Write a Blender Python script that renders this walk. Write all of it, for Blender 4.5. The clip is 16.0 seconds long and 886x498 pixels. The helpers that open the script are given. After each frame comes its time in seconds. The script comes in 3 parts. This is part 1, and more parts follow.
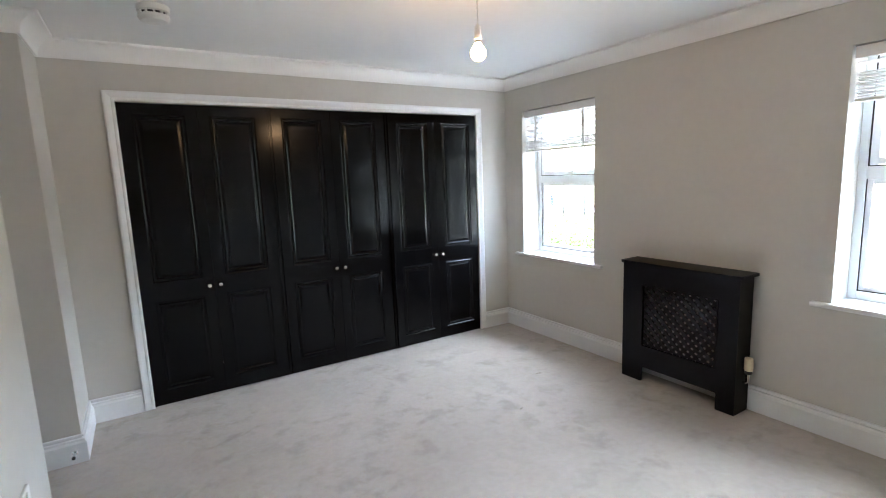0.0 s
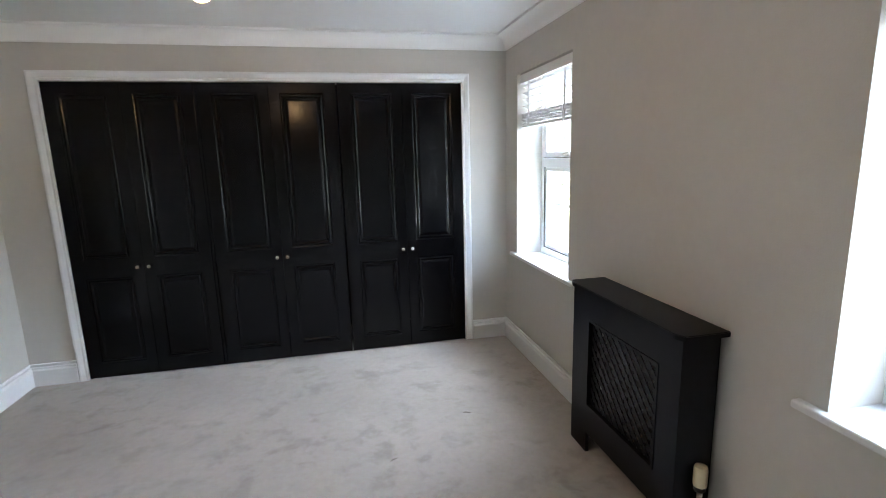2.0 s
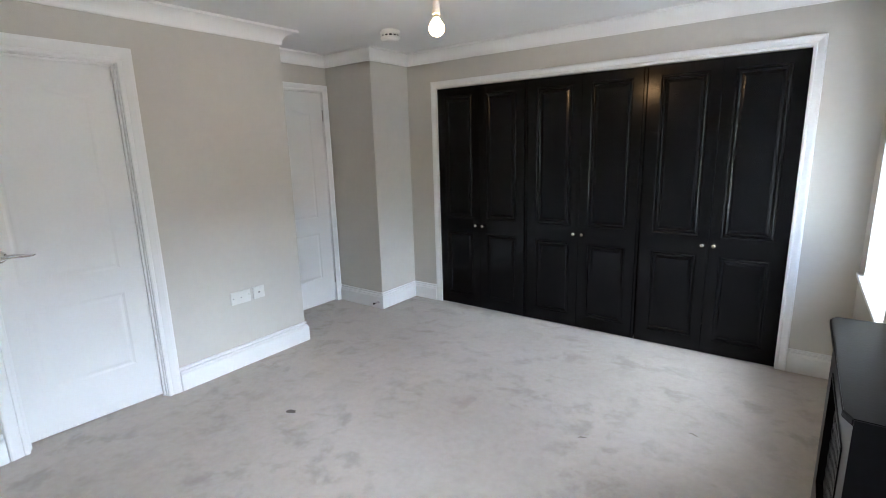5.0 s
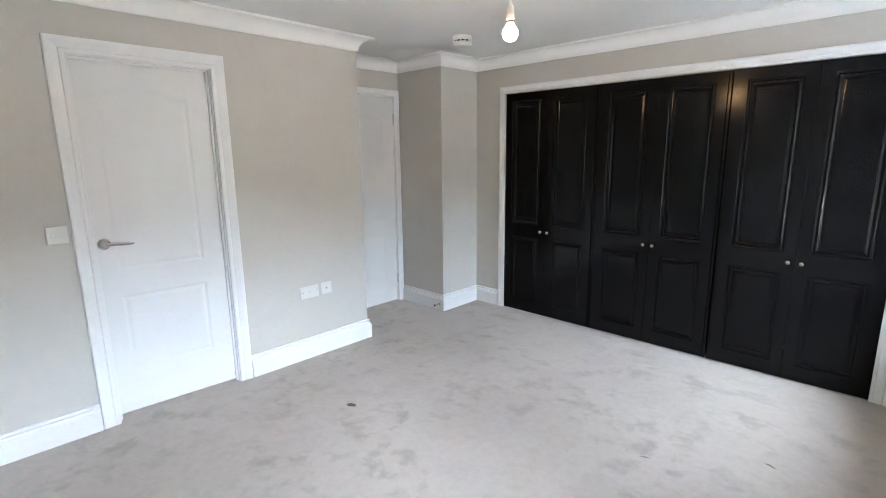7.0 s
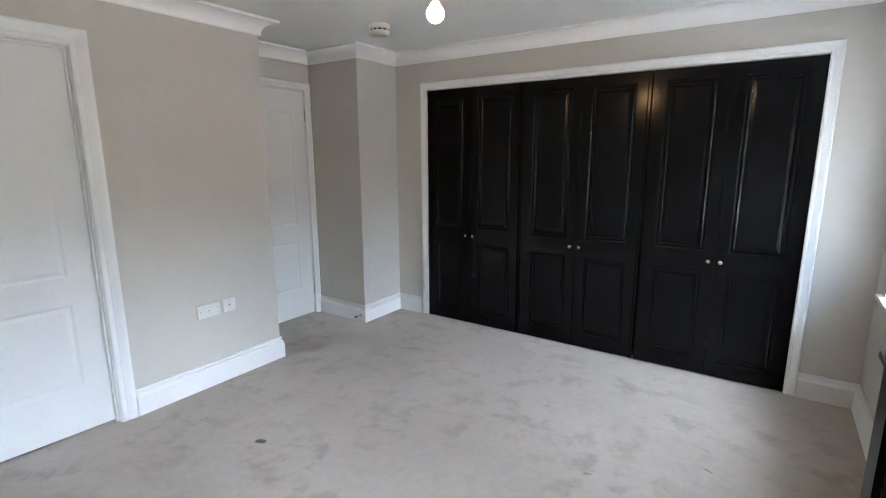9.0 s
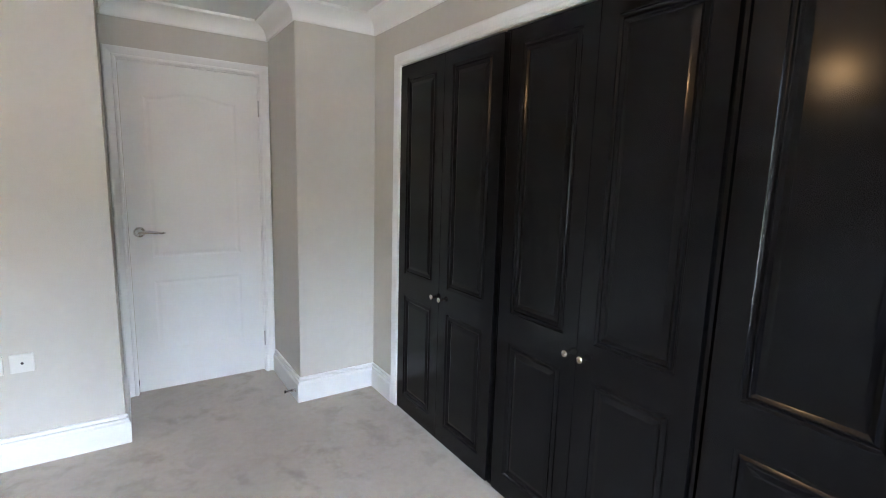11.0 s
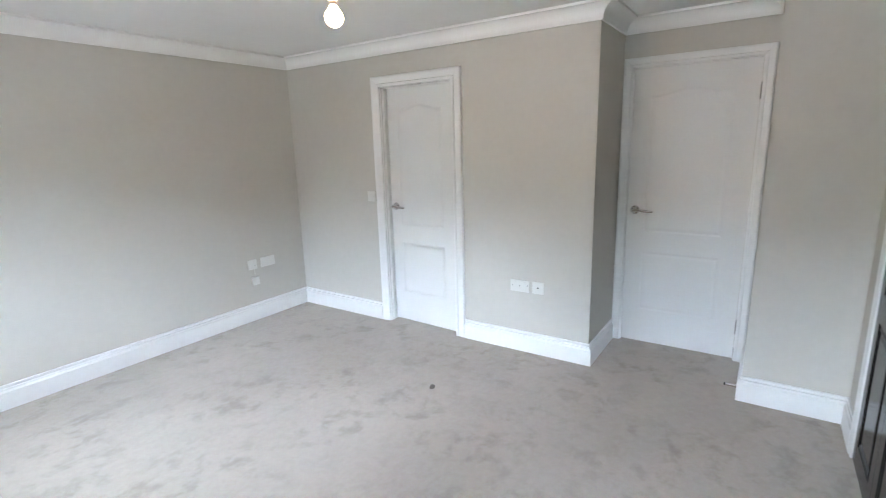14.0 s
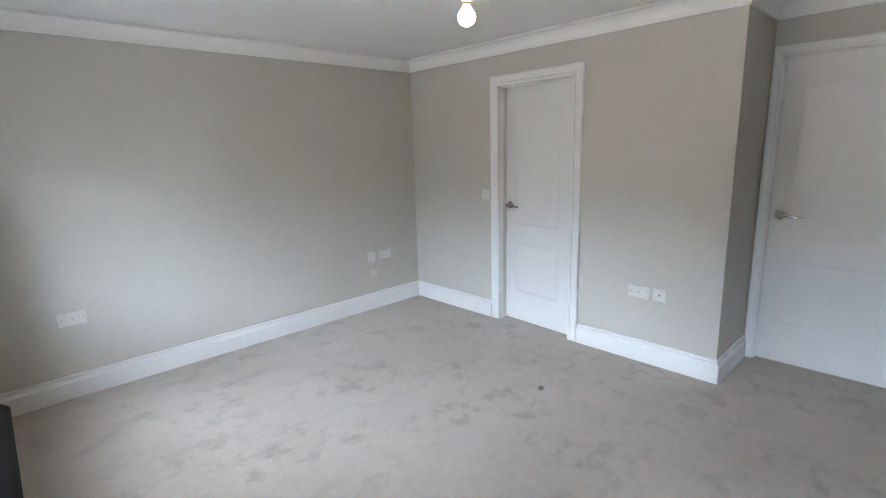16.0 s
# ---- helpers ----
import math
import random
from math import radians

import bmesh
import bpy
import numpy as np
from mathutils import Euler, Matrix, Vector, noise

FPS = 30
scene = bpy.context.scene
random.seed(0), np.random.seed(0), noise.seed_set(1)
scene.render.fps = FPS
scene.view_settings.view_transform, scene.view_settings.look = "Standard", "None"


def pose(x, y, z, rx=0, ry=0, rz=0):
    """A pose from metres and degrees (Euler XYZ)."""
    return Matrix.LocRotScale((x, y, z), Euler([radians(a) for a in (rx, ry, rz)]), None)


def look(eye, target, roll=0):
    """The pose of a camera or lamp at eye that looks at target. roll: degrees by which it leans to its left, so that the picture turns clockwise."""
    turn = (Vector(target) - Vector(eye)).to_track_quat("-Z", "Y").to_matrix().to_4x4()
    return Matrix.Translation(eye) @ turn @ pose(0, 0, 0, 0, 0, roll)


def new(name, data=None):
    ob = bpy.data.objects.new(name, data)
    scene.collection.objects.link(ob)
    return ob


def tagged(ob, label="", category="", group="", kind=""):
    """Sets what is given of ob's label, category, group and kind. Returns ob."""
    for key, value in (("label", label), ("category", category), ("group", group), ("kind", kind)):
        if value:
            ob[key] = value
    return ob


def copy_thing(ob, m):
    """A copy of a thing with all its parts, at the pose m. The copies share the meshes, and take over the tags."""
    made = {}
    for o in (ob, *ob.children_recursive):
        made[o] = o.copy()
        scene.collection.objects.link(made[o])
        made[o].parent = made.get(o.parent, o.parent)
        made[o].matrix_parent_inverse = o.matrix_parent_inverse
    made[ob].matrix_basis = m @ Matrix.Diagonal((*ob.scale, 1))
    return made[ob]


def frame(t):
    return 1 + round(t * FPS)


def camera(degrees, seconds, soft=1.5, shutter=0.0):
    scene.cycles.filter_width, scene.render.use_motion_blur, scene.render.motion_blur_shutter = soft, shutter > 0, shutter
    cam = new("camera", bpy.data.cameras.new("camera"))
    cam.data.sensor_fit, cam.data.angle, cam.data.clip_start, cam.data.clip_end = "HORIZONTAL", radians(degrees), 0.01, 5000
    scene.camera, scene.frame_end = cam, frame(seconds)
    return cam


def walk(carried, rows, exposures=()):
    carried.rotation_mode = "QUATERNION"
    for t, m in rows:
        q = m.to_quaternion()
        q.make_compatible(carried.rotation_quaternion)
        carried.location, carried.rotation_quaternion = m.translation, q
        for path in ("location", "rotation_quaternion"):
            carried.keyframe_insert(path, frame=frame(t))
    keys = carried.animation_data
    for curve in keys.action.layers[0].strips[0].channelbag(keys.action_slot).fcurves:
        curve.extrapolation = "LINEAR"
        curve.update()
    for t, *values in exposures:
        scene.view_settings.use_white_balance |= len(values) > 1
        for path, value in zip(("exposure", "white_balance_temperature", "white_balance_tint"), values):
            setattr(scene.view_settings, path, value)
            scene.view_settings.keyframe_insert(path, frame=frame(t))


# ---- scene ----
cam = camera(85.0, 16.0, soft=0.8, shutter=0.3)
PATH = [
    (0, (0.107, 0.422, 1.453), (1.148, 2.103, 1.156), -2.2),
    (0.5, (0.366, 0.472, 1.438), (1.424, 2.134, 1.093), -2.1),
    (1, (0.835, 0.498, 1.446), (1.801, 2.218, 1.114), -2.0),
    (1.5, (1.292, 0.457, 1.435), (2.018, 2.283, 1.062), -2.1),
    (2, (1.796, 0.453, 1.451), (2.21, 2.373, 1.076), -1.6),
    (2.5, (2.275, 0.501, 1.426), (2.322, 2.458, 1.017), -1.0),
    (3, (2.635, 0.498, 1.401), (2.222, 2.415, 1.008), -0.2),
    (3.5, (2.745, 0.469, 1.473), (2.034, 2.29, 1.048), -1.7),
    (4, (2.766, 0.442, 1.467), (1.798, 2.143, 1.054), -2.6),
    (4.5, (2.786, 0.44, 1.464), (1.683, 2.057, 1.055), -1.8),
    (5, (2.75, 0.405, 1.483), (1.587, 1.977, 1.065), -1.6),
    (7.5, (2.745, 0.381, 1.482), (1.367, 1.777, 1.092), -0.3),
    (8, (2.734, 0.371, 1.483), (1.354, 1.767, 1.097), -0.1),
    (8.5, (2.727, 0.408, 1.478), (1.393, 1.85, 1.101), 0.0),
    (9, (2.556, 0.579, 1.455), (1.452, 2.201, 1.068), -0.2),
    (9.5, (2.539, 1.034, 1.439), (1.431, 2.657, 1.065), 0.5),
    (9.7, (2.513, 1.241, 1.412), (1.361, 2.833, 1.041), 0.3),
    (11.8, (2.468, 3.336, 1.401), (0.615, 3.967, 0.992), 1.5),
    (12, (2.446, 3.41, 1.459), (0.561, 3.9, 1.004), 0.7),
    (12.5, (2.559, 3.534, 1.496), (0.624, 3.343, 1.026), 0.4),
    (13, (2.7, 3.585, 1.505), (0.862, 2.949, 1.038), -1.3),
    (13.5, (2.752, 3.593, 1.492), (1.004, 2.714, 1.078), -1.6),
    (14, (2.796, 3.573, 1.518), (1.176, 2.48, 1.09), -1.6),
    (14.5, (2.814, 3.57, 1.501), (1.285, 2.35, 1.083), -1.4),
    (15, (2.799, 3.584, 1.487), (1.35, 2.268, 1.073), -1.4),
    (15.5, (2.836, 3.549, 1.504), (1.457, 2.162, 1.085), -1.9),
    (16, (2.85, 3.539, 1.501), (1.506, 2.116, 1.089), -1.7),
]
EXPOSURES = [(0, 5.07, 6410, 12), (0.5, 4.35, 6410, 12), (1.0, 4.2, 6410, 12), (1.5, 4.52, 6410, 12), (2.0, 4.77, 6410, 12), (2.5, 4.67, 6410, 12), (3.0, 4.52, 6410, 12), (4.0, 4.58, 6410, 12), (5.0, 4.93, 6410, 12), (7.5, 5.23, 6410, 12), (8.0, 5.18, 6410, 12), (9.0, 4.83, 6410, 12), (9.5, 4.73, 6410, 12), (12.0, 5.55, 6410, 12), (12.5, 5.55, 6410, 12), (13.0, 5.4, 6410, 12), (13.5, 5.4, 6410, 12), (14.5, 4.85, 6410, 12), (16.0, 4.75, 6410, 12)]
walk(cam, [(t, look(eye, target, roll)) for t, eye, target, roll in PATH], exposures=EXPOSURES)

# ---- light ----
world = bpy.data.worlds.new("overcast_daylight")
scene.world = world
world.use_nodes = True
wn = world.node_tree
sky = wn.nodes.new("ShaderNodeTexSky")
sky.sky_type = "NISHITA"
sky.sun_disc = False
sky.sun_elevation, sky.sun_rotation = radians(42), radians(-110)
sky.air_density, sky.dust_density, sky.ozone_density = 1.0, 4.0, 1.0
wn.nodes["Background"].inputs["Strength"].default_value = 0.15
wn.links.new(sky.outputs["Color"], wn.nodes["Background"].inputs["Color"])
sun = new("sun", bpy.data.lights.new("sun", "SUN"))
sun.data.energy, sun.data.angle, sun.data.color = 1.5, radians(12), (1.0, 0.96, 0.9)
sun.matrix_world = look((-30, -12, 29), (0, 0, 0))
BULB_POWER = 6.5
# added lamps, low and high, standing in for bright overcast sky beyond the houses
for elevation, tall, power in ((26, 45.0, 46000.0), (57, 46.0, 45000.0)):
    ar = new("sky_stand_in", bpy.data.lights.new("sky_stand_in", "AREA"))
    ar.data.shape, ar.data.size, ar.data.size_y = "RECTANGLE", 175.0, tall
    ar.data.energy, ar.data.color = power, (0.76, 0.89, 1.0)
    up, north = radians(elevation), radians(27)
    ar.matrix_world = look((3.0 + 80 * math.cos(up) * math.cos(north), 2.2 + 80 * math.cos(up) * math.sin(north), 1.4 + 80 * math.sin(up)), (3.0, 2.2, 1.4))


# ---- materials ----
def material(name, color, rough=0.5, metal=0.0, vary=0.06, scale=3.0, fine=60.0, bump=0.05, bump_scale=200.0,
             tint=None, spec=0.5, coat=0.0):
    m = bpy.data.materials.new(name)
    m.use_nodes = True
    nt = m.node_tree
    b = nt.nodes["Principled BSDF"]
    b.inputs["Roughness"].default_value, b.inputs["Metallic"].default_value = rough, metal
    b.inputs["Specular IOR Level"].default_value = spec
    b.inputs["Coat Weight"].default_value = coat
    tc = nt.nodes.new("ShaderNodeTexCoord")
    big, small = nt.nodes.new("ShaderNodeTexNoise"), nt.nodes.new("ShaderNodeTexNoise")
    big.inputs["Scale"].default_value, small.inputs["Scale"].default_value = scale, fine
    big.inputs["Detail"].default_value, small.inputs["Detail"].default_value = 4, 3
    add = nt.nodes.new("ShaderNodeMath")
    add.operation = "ADD"
    ramp = nt.nodes.new("ShaderNodeMapRange")
    ramp.inputs["From Min"].default_value, ramp.inputs["From Max"].default_value = 0.7, 1.3
    mix = nt.nodes.new("ShaderNodeMix")
    mix.data_type = "RGBA"
    dark = tint or [c * (1 - vary) for c in color]
    light = [min(1.0, c * (1 + vary)) for c in color]
    mix.inputs["A"].default_value, mix.inputs["B"].default_value = (*dark, 1), (*light, 1)
    for n in (big, small):
        nt.links.new(tc.outputs["Object"], n.inputs["Vector"])
    nt.links.new(big.outputs["Fac"], add.inputs[0])
    nt.links.new(small.outputs["Fac"], add.inputs[1])
    nt.links.new(add.outputs[0], ramp.inputs["Value"])
    nt.links.new(ramp.outputs["Result"], mix.inputs["Factor"])
    nt.links.new(mix.outputs["Result"], b.inputs["Base Color"])
    if bump:
        bn, bp = nt.nodes.new("ShaderNodeTexNoise"), nt.nodes.new("ShaderNodeBump")
        bn.inputs["Scale"].default_value, bn.inputs["Detail"].default_value = bump_scale, 3
        bp.inputs["Strength"].default_value, bp.inputs["Distance"].default_value = bump, 0.004
        nt.links.new(tc.outputs["Object"], bn.inputs["Vector"])
        nt.links.new(bn.outputs["Fac"], bp.inputs["Height"])
        nt.links.new(bp.outputs["Normal"], b.inputs["Normal"])
    return m


PAINT = material("greige_wall_paint", (0.54, 0.516, 0.470), 0.75, vary=0.02, scale=1.2, fine=25, bump=0.2, bump_scale=180)
CEIL = material("white_ceiling_paint", (0.78, 0.775, 0.76), 0.85, vary=0.015, scale=0.8, fine=20, bump=0.08, bump_scale=200)
COVING = material("white_coving_paint", (0.82, 0.815, 0.80), 0.6, vary=0.01, bump=0.05)
GLOSS = material("white_gloss_woodwork", (0.76, 0.76, 0.755), 0.32, vary=0.02, scale=5, bump=0.03, bump_scale=90)
DOORWHITE = material("white_door_paint", (0.72, 0.718, 0.71), 0.4, vary=0.02, scale=4, bump=0.10, bump_scale=140)
BLACK = material("black_satin_wardrobe", (0.0035, 0.0034, 0.0040), 0.17, vary=0.25, scale=4, fine=40, bump=0, spec=0.175)
BLACK2 = material("black_satin_cover", (0.0050, 0.0050, 0.0080), 0.33, vary=0.25, scale=6, fine=50, bump=0.06, bump_scale=80, spec=0.18)
VOID = material("dark_carcass", (0.006, 0.006, 0.006), 0.7, bump=0)
CHROME = material("polished_chrome", (0.72, 0.72, 0.73), 0.05, metal=1.0, vary=0.03, bump=0)
BRASSY = material("pewter_knob", (0.62, 0.58, 0.50), 0.25, metal=1.0, vary=0.06, bump=0)
PLASTIC = material("white_plastic", (0.67, 0.66, 0.625), 0.35, vary=0.01, bump=0)
SLATW = material("white_blind_slat", (0.78, 0.76, 0.75), 0.45, vary=0.03, bump=0.03)
UPVC = material("white_upvc", (0.80, 0.82, 0.84), 0.28, vary=0.01, bump=0)
GASKET = material("black_gasket", (0.02, 0.02, 0.022), 0.6, bump=0)
CREAM = material("cream_plastic", (0.62, 0.54, 0.36), 0.4, vary=0.05, bump=0)
DARKP = material("dark_plastic", (0.02, 0.02, 0.02), 0.45, bump=0)
RADW = material("white_radiator_enamel", (0.80, 0.80, 0.79), 0.3, bump=0)
FLUFF = material("dark_fluff", (0.13, 0.115, 0.10), 0.95, vary=0.3, fine=300, bump=0.4)
TUFT = material("pulled_pile", (0.24, 0.21, 0.185), 0.95, vary=0.3, fine=300, bump=0.4)
GRASS = material("lawn", (0.10, 0.12, 0.055), 0.9, vary=0.3, scale=0.6, fine=12, bump=0.5, bump_scale=20)
ASPH = material("asphalt", (0.06, 0.06, 0.06), 0.85, vary=0.2, scale=0.7, fine=40, bump=0.3, bump_scale=60)
PAVE = material("pavement_concrete", (0.32, 0.31, 0.29), 0.85, vary=0.15, scale=1.0, fine=20, bump=0.2, bump_scale=40)
RENDERW = material("cream_render", (0.62, 0.57, 0.47), 0.85, vary=0.08, scale=0.7, bump=0.15, bump_scale=30)
ROOF = material("slate_roof", (0.12, 0.11, 0.11), 0.7, vary=0.2, scale=1.5, bump=0.3, bump_scale=8)
LEAF = material("leaves", (0.07, 0.12, 0.035), 0.6, vary=0.45, scale=1.5, fine=9, bump=0)
BARK = material("bark", (0.12, 0.085, 0.06), 0.9, vary=0.3, scale=4, bump=0.5, bump_scale=15)
CARPAINT = material("silver_car_paint", (0.45, 0.46, 0.48), 0.25, metal=0.6, bump=0)
CARDARK = material("dark_blue_car_paint", (0.03, 0.04, 0.07), 0.25, metal=0.4, bump=0)
TYRE = material("tyre_rubber", (0.02, 0.02, 0.02), 0.8, bump=0)


def brick_material():
    m = bpy.data.materials.new("red_brick")
    m.use_nodes = True
    nt = m.node_tree
    b = nt.nodes["Principled BSDF"]
    b.inputs["Roughness"].default_value = 0.85
    tc, mp, br = nt.nodes.new("ShaderNodeTexCoord"), nt.nodes.new("ShaderNodeMapping"), nt.nodes.new("ShaderNodeTexBrick")
    mp.inputs["Rotation"].default_value = (radians(90), 0, 0)
    br.inputs["Scale"].default_value = 1.0
    br.inputs["Brick Width"].default_value, br.inputs["Row Height"].default_value = 0.225, 0.075
    br.inputs["Mortar Size"].default_value = 0.01
    br.inputs["Color1"].default_value, br.inputs["Color2"].default_value = (0.30, 0.12, 0.075, 1), (0.38, 0.18, 0.11, 1)
    br.inputs["Mortar"].default_value = (0.4, 0.37, 0.33, 1)
    nt.links.new(tc.outputs["Object"], mp.inputs["Vector"])
    nt.links.new(mp.outputs["Vector"], br.inputs["Vector"])
    nt.links.new(br.outputs["Color"], b.inputs["Base Color"])
    return m


def carpet_material():
    """Cut-pile carpet: brushed nap in soft patches, tuft grain, relief."""
    m = bpy.data.materials.new("beige_cut_pile_carpet")
    m.use_nodes = True
    nt = m.node_tree
    b = nt.nodes["Principled BSDF"]
    b.inputs["Roughness"].default_value = 0.95
    b.inputs["Specular IOR Level"].default_value = 0.1
    b.inputs["Sheen Weight"].default_value, b.inputs["Sheen Roughness"].default_value = 0.25, 0.5
    tc = nt.nodes.new("ShaderNodeTexCoord")

    def noise_node(scale, detail, distortion=0.0, rough=0.5):
        n = nt.nodes.new("ShaderNodeTexNoise")
        n.inputs["Scale"].default_value, n.inputs["Detail"].default_value = scale, detail
        n.inputs["Distortion"].default_value, n.inputs["Roughness"].default_value = distortion, rough
        nt.links.new(tc.outputs["Object"], n.inputs["Vector"])
        return n

    def spread(n, lo, hi):
        r = nt.nodes.new("ShaderNodeMapRange")
        r.interpolation_type = "SMOOTHSTEP"
        r.inputs["From Min"].default_value, r.inputs["From Max"].default_value = lo, hi
        nt.links.new(n.outputs["Fac"], r.inputs["Value"])
        return r

    nap = spread(noise_node(6.5, 7, 0.25, 0.64), 0.34, 0.53)
    nap2 = spread(noise_node(24.0, 5, 0.3, 0.7), 0.36, 0.64)
    area = spread(noise_node(0.9, 2), 0.35, 0.65)
    trodden = spread(noise_node(1.7, 3, 0.4), 0.36, 0.62)
    tuft = noise_node(420, 2)

    def math_node(operation, p, q, r=0.0):
        n = nt.nodes.new("ShaderNodeMath")
        n.operation = operation
        for k, v in enumerate((p, q, r)):
            if isinstance(v, float):
                n.inputs[k].default_value = v
            else:
                nt.links.new(v, n.inputs[k])
        return n.outputs[0]

    depth = math_node("MULTIPLY_ADD", trodden.outputs["Result"], 0.52, 0.14)
    brushed = math_node("MULTIPLY", math_node("SUBTRACT", nap.outputs["Result"], 0.85), depth)
    fleck = math_node("MULTIPLY_ADD", nap2.outputs["Result"], 0.20, 0.58)
    scaled = nt.nodes.new("ShaderNodeMath")
    scaled.operation = "ADD"
    nt.links.new(brushed, scaled.inputs[0])
    nt.links.new(fleck, scaled.inputs[1])
    mix = nt.nodes.new("ShaderNodeMix")
    mix.data_type = "RGBA"
    mix.inputs["A"].default_value, mix.inputs["B"].default_value = (0.345, 0.303, 0.260, 1), (0.505, 0.455, 0.402, 1)
    nt.links.new(scaled.outputs[0], mix.inputs["Factor"])
    wash = nt.nodes.new("ShaderNodeMix")
    wash.data_type, wash.blend_type = "RGBA", "MULTIPLY"
    wash.inputs["B"].default_value = (0.88, 0.87, 0.855, 1)
    nt.links.new(area.outputs["Result"], wash.inputs["Factor"])
    nt.links.new(mix.outputs["Result"], wash.inputs["A"])
    grain = nt.nodes.new("ShaderNodeMix")
    grain.data_type, grain.blend_type = "RGBA", "OVERLAY"
    grain.inputs["Factor"].default_value = 0.25
    nt.links.new(wash.outputs["Result"], grain.inputs["A"])
    nt.links.new(tuft.outputs["Color"], grain.inputs["B"])
    nt.links.new(grain.outputs["Result"], b.inputs["Base Color"])
    bp, bp2 = nt.nodes.new("ShaderNodeBump"), nt.nodes.new("ShaderNodeBump")
    bp.inputs["Strength"].default_value, bp.inputs["Distance"].default_value = 0.5, 0.004
    bp2.inputs["Strength"].default_value, bp2.inputs["Distance"].default_value = 0.15, 0.008
    nt.links.new(tuft.outputs["Fac"], bp.inputs["Height"])
    nt.links.new(scaled.outputs[0], bp2.inputs["Height"])
    nt.links.new(bp.outputs["Normal"], bp2.inputs["Normal"])
    nt.links.new(bp2.outputs["Normal"], b.inputs["Normal"])
    return m


def glass_material():
    m = bpy.data.materials.new("window_glass")
    m.use_nodes = True
    nt = m.node_tree
    nt.nodes.remove(nt.nodes["Principled BSDF"])
    clear, gl, fr, pw, sc, mix = (nt.nodes.new("ShaderNode" + k) for k in ("BsdfTransparent", "BsdfGlossy", "LayerWeight", "Math", "Math", "MixShader"))
    pw.operation, sc.operation = "POWER", "MULTIPLY_ADD"
    fr.inputs["Blend"].default_value, pw.inputs[1].default_value = 0.5, 5.0
    sc.inputs[1].default_value, sc.inputs[2].default_value = 0.6, 0.04
    nt.links.new(fr.outputs["Facing"], pw.inputs[0])
    nt.links.new(pw.outputs[0], sc.inputs[0])
    clear.inputs["Color"].default_value = (0.93, 0.95, 0.95, 1)
    gl.inputs["Roughness"].default_value = 0.02
    nt.links.new(sc.outputs[0], mix.inputs["Fac"])
    nt.links.new(clear.outputs[0], mix.inputs[1])
    nt.links.new(gl.outputs[0], mix.inputs[2])
    nt.links.new(mix.outputs[0], nt.nodes["Material Output"].inputs["Surface"])
    return m


def bulb_material():
    m = bpy.data.materials.new("lit_bulb_glass")
    m.use_nodes = True
    b = m.node_tree.nodes["Principled BSDF"]
    b.inputs["Base Color"].default_value = (0.9, 0.85, 0.75, 1)
    b.inputs["Emission Color"].default_value = (1.0, 0.62, 0.30, 1)
    b.inputs["Emission Strength"].default_value = BULB_POWER
    return m


CARPET, GLASS, LIT, BRICK = carpet_material(), glass_material(), bulb_material(), brick_material()


# ---- mesh helpers ----
def part(name, bm, mat, parent=None, label="", smooth=False):
    me = bpy.data.meshes.new(name)
    bmesh.ops.recalc_face_normals(bm, faces=bm.faces)
    bm.to_mesh(me)
    bm.free()
    me.materials.append(mat)
    if smooth:
        for p in me.polygons:
            p.use_smooth = True
    ob = new(name, me)
    ob.parent = parent
    if label:
        ob["label"] = label
    return ob


def thing(name, at=(0, 0, 0), turn=0, label="", category="", group="", kind=""):
    ob = new(name)
    ob.matrix_basis = pose(*at, 0, 0, turn)
    return tagged(ob, label, category, group, kind)


def box(bm, x0, x1, y0, y1, z0, z1, bevel=0.0, seg=2):
    r = bmesh.ops.create_cube(bm, size=1, matrix=Matrix.LocRotScale(((x0 + x1) / 2, (y0 + y1) / 2, (z0 + z1) / 2), None,
                                                                   (abs(x1 - x0), abs(y1 - y0), abs(z1 - z0))))
    if bevel:
        edges = list({e for v in r["verts"] for e in v.link_edges})
        bmesh.ops.bevel(bm, geom=edges, offset=bevel, segments=seg, affect="EDGES", profile=0.5)
    return bm


def boxes(*items, bevel=0.0):
    bm = bmesh.new()
    for it in items:
        box(bm, *it, bevel=bevel)
    return bm


def lathe(bm, profile, m=Matrix(), n=24):
    """A turned solid: profile of (radius, height) about the z axis of m."""
    rings = []
    for r, h in profile:
        if r < 1e-6:
            rings.append([bm.verts.new(m @ Vector((0, 0, h)))])
        else:
            rings.append([bm.verts.new(m @ Vector((r * math.cos(2 * math.pi * i / n), r * math.sin(2 * math.pi * i / n), h))) for i in range(n)])
    for a, b in zip(rings, rings[1:]):
        for i in range(n):
            j = (i + 1) % n
            if len(a) == 1 and len(b) == 1:
                continue
            if len(a) == 1:
                bm.faces.new((a[0], b[i], b[j]))
            elif len(b) == 1:
                bm.faces.new((a[i], a[j], b[0]))
            else:
                bm.faces.new((a[i], a[j], b[j], b[i]))
    return bm


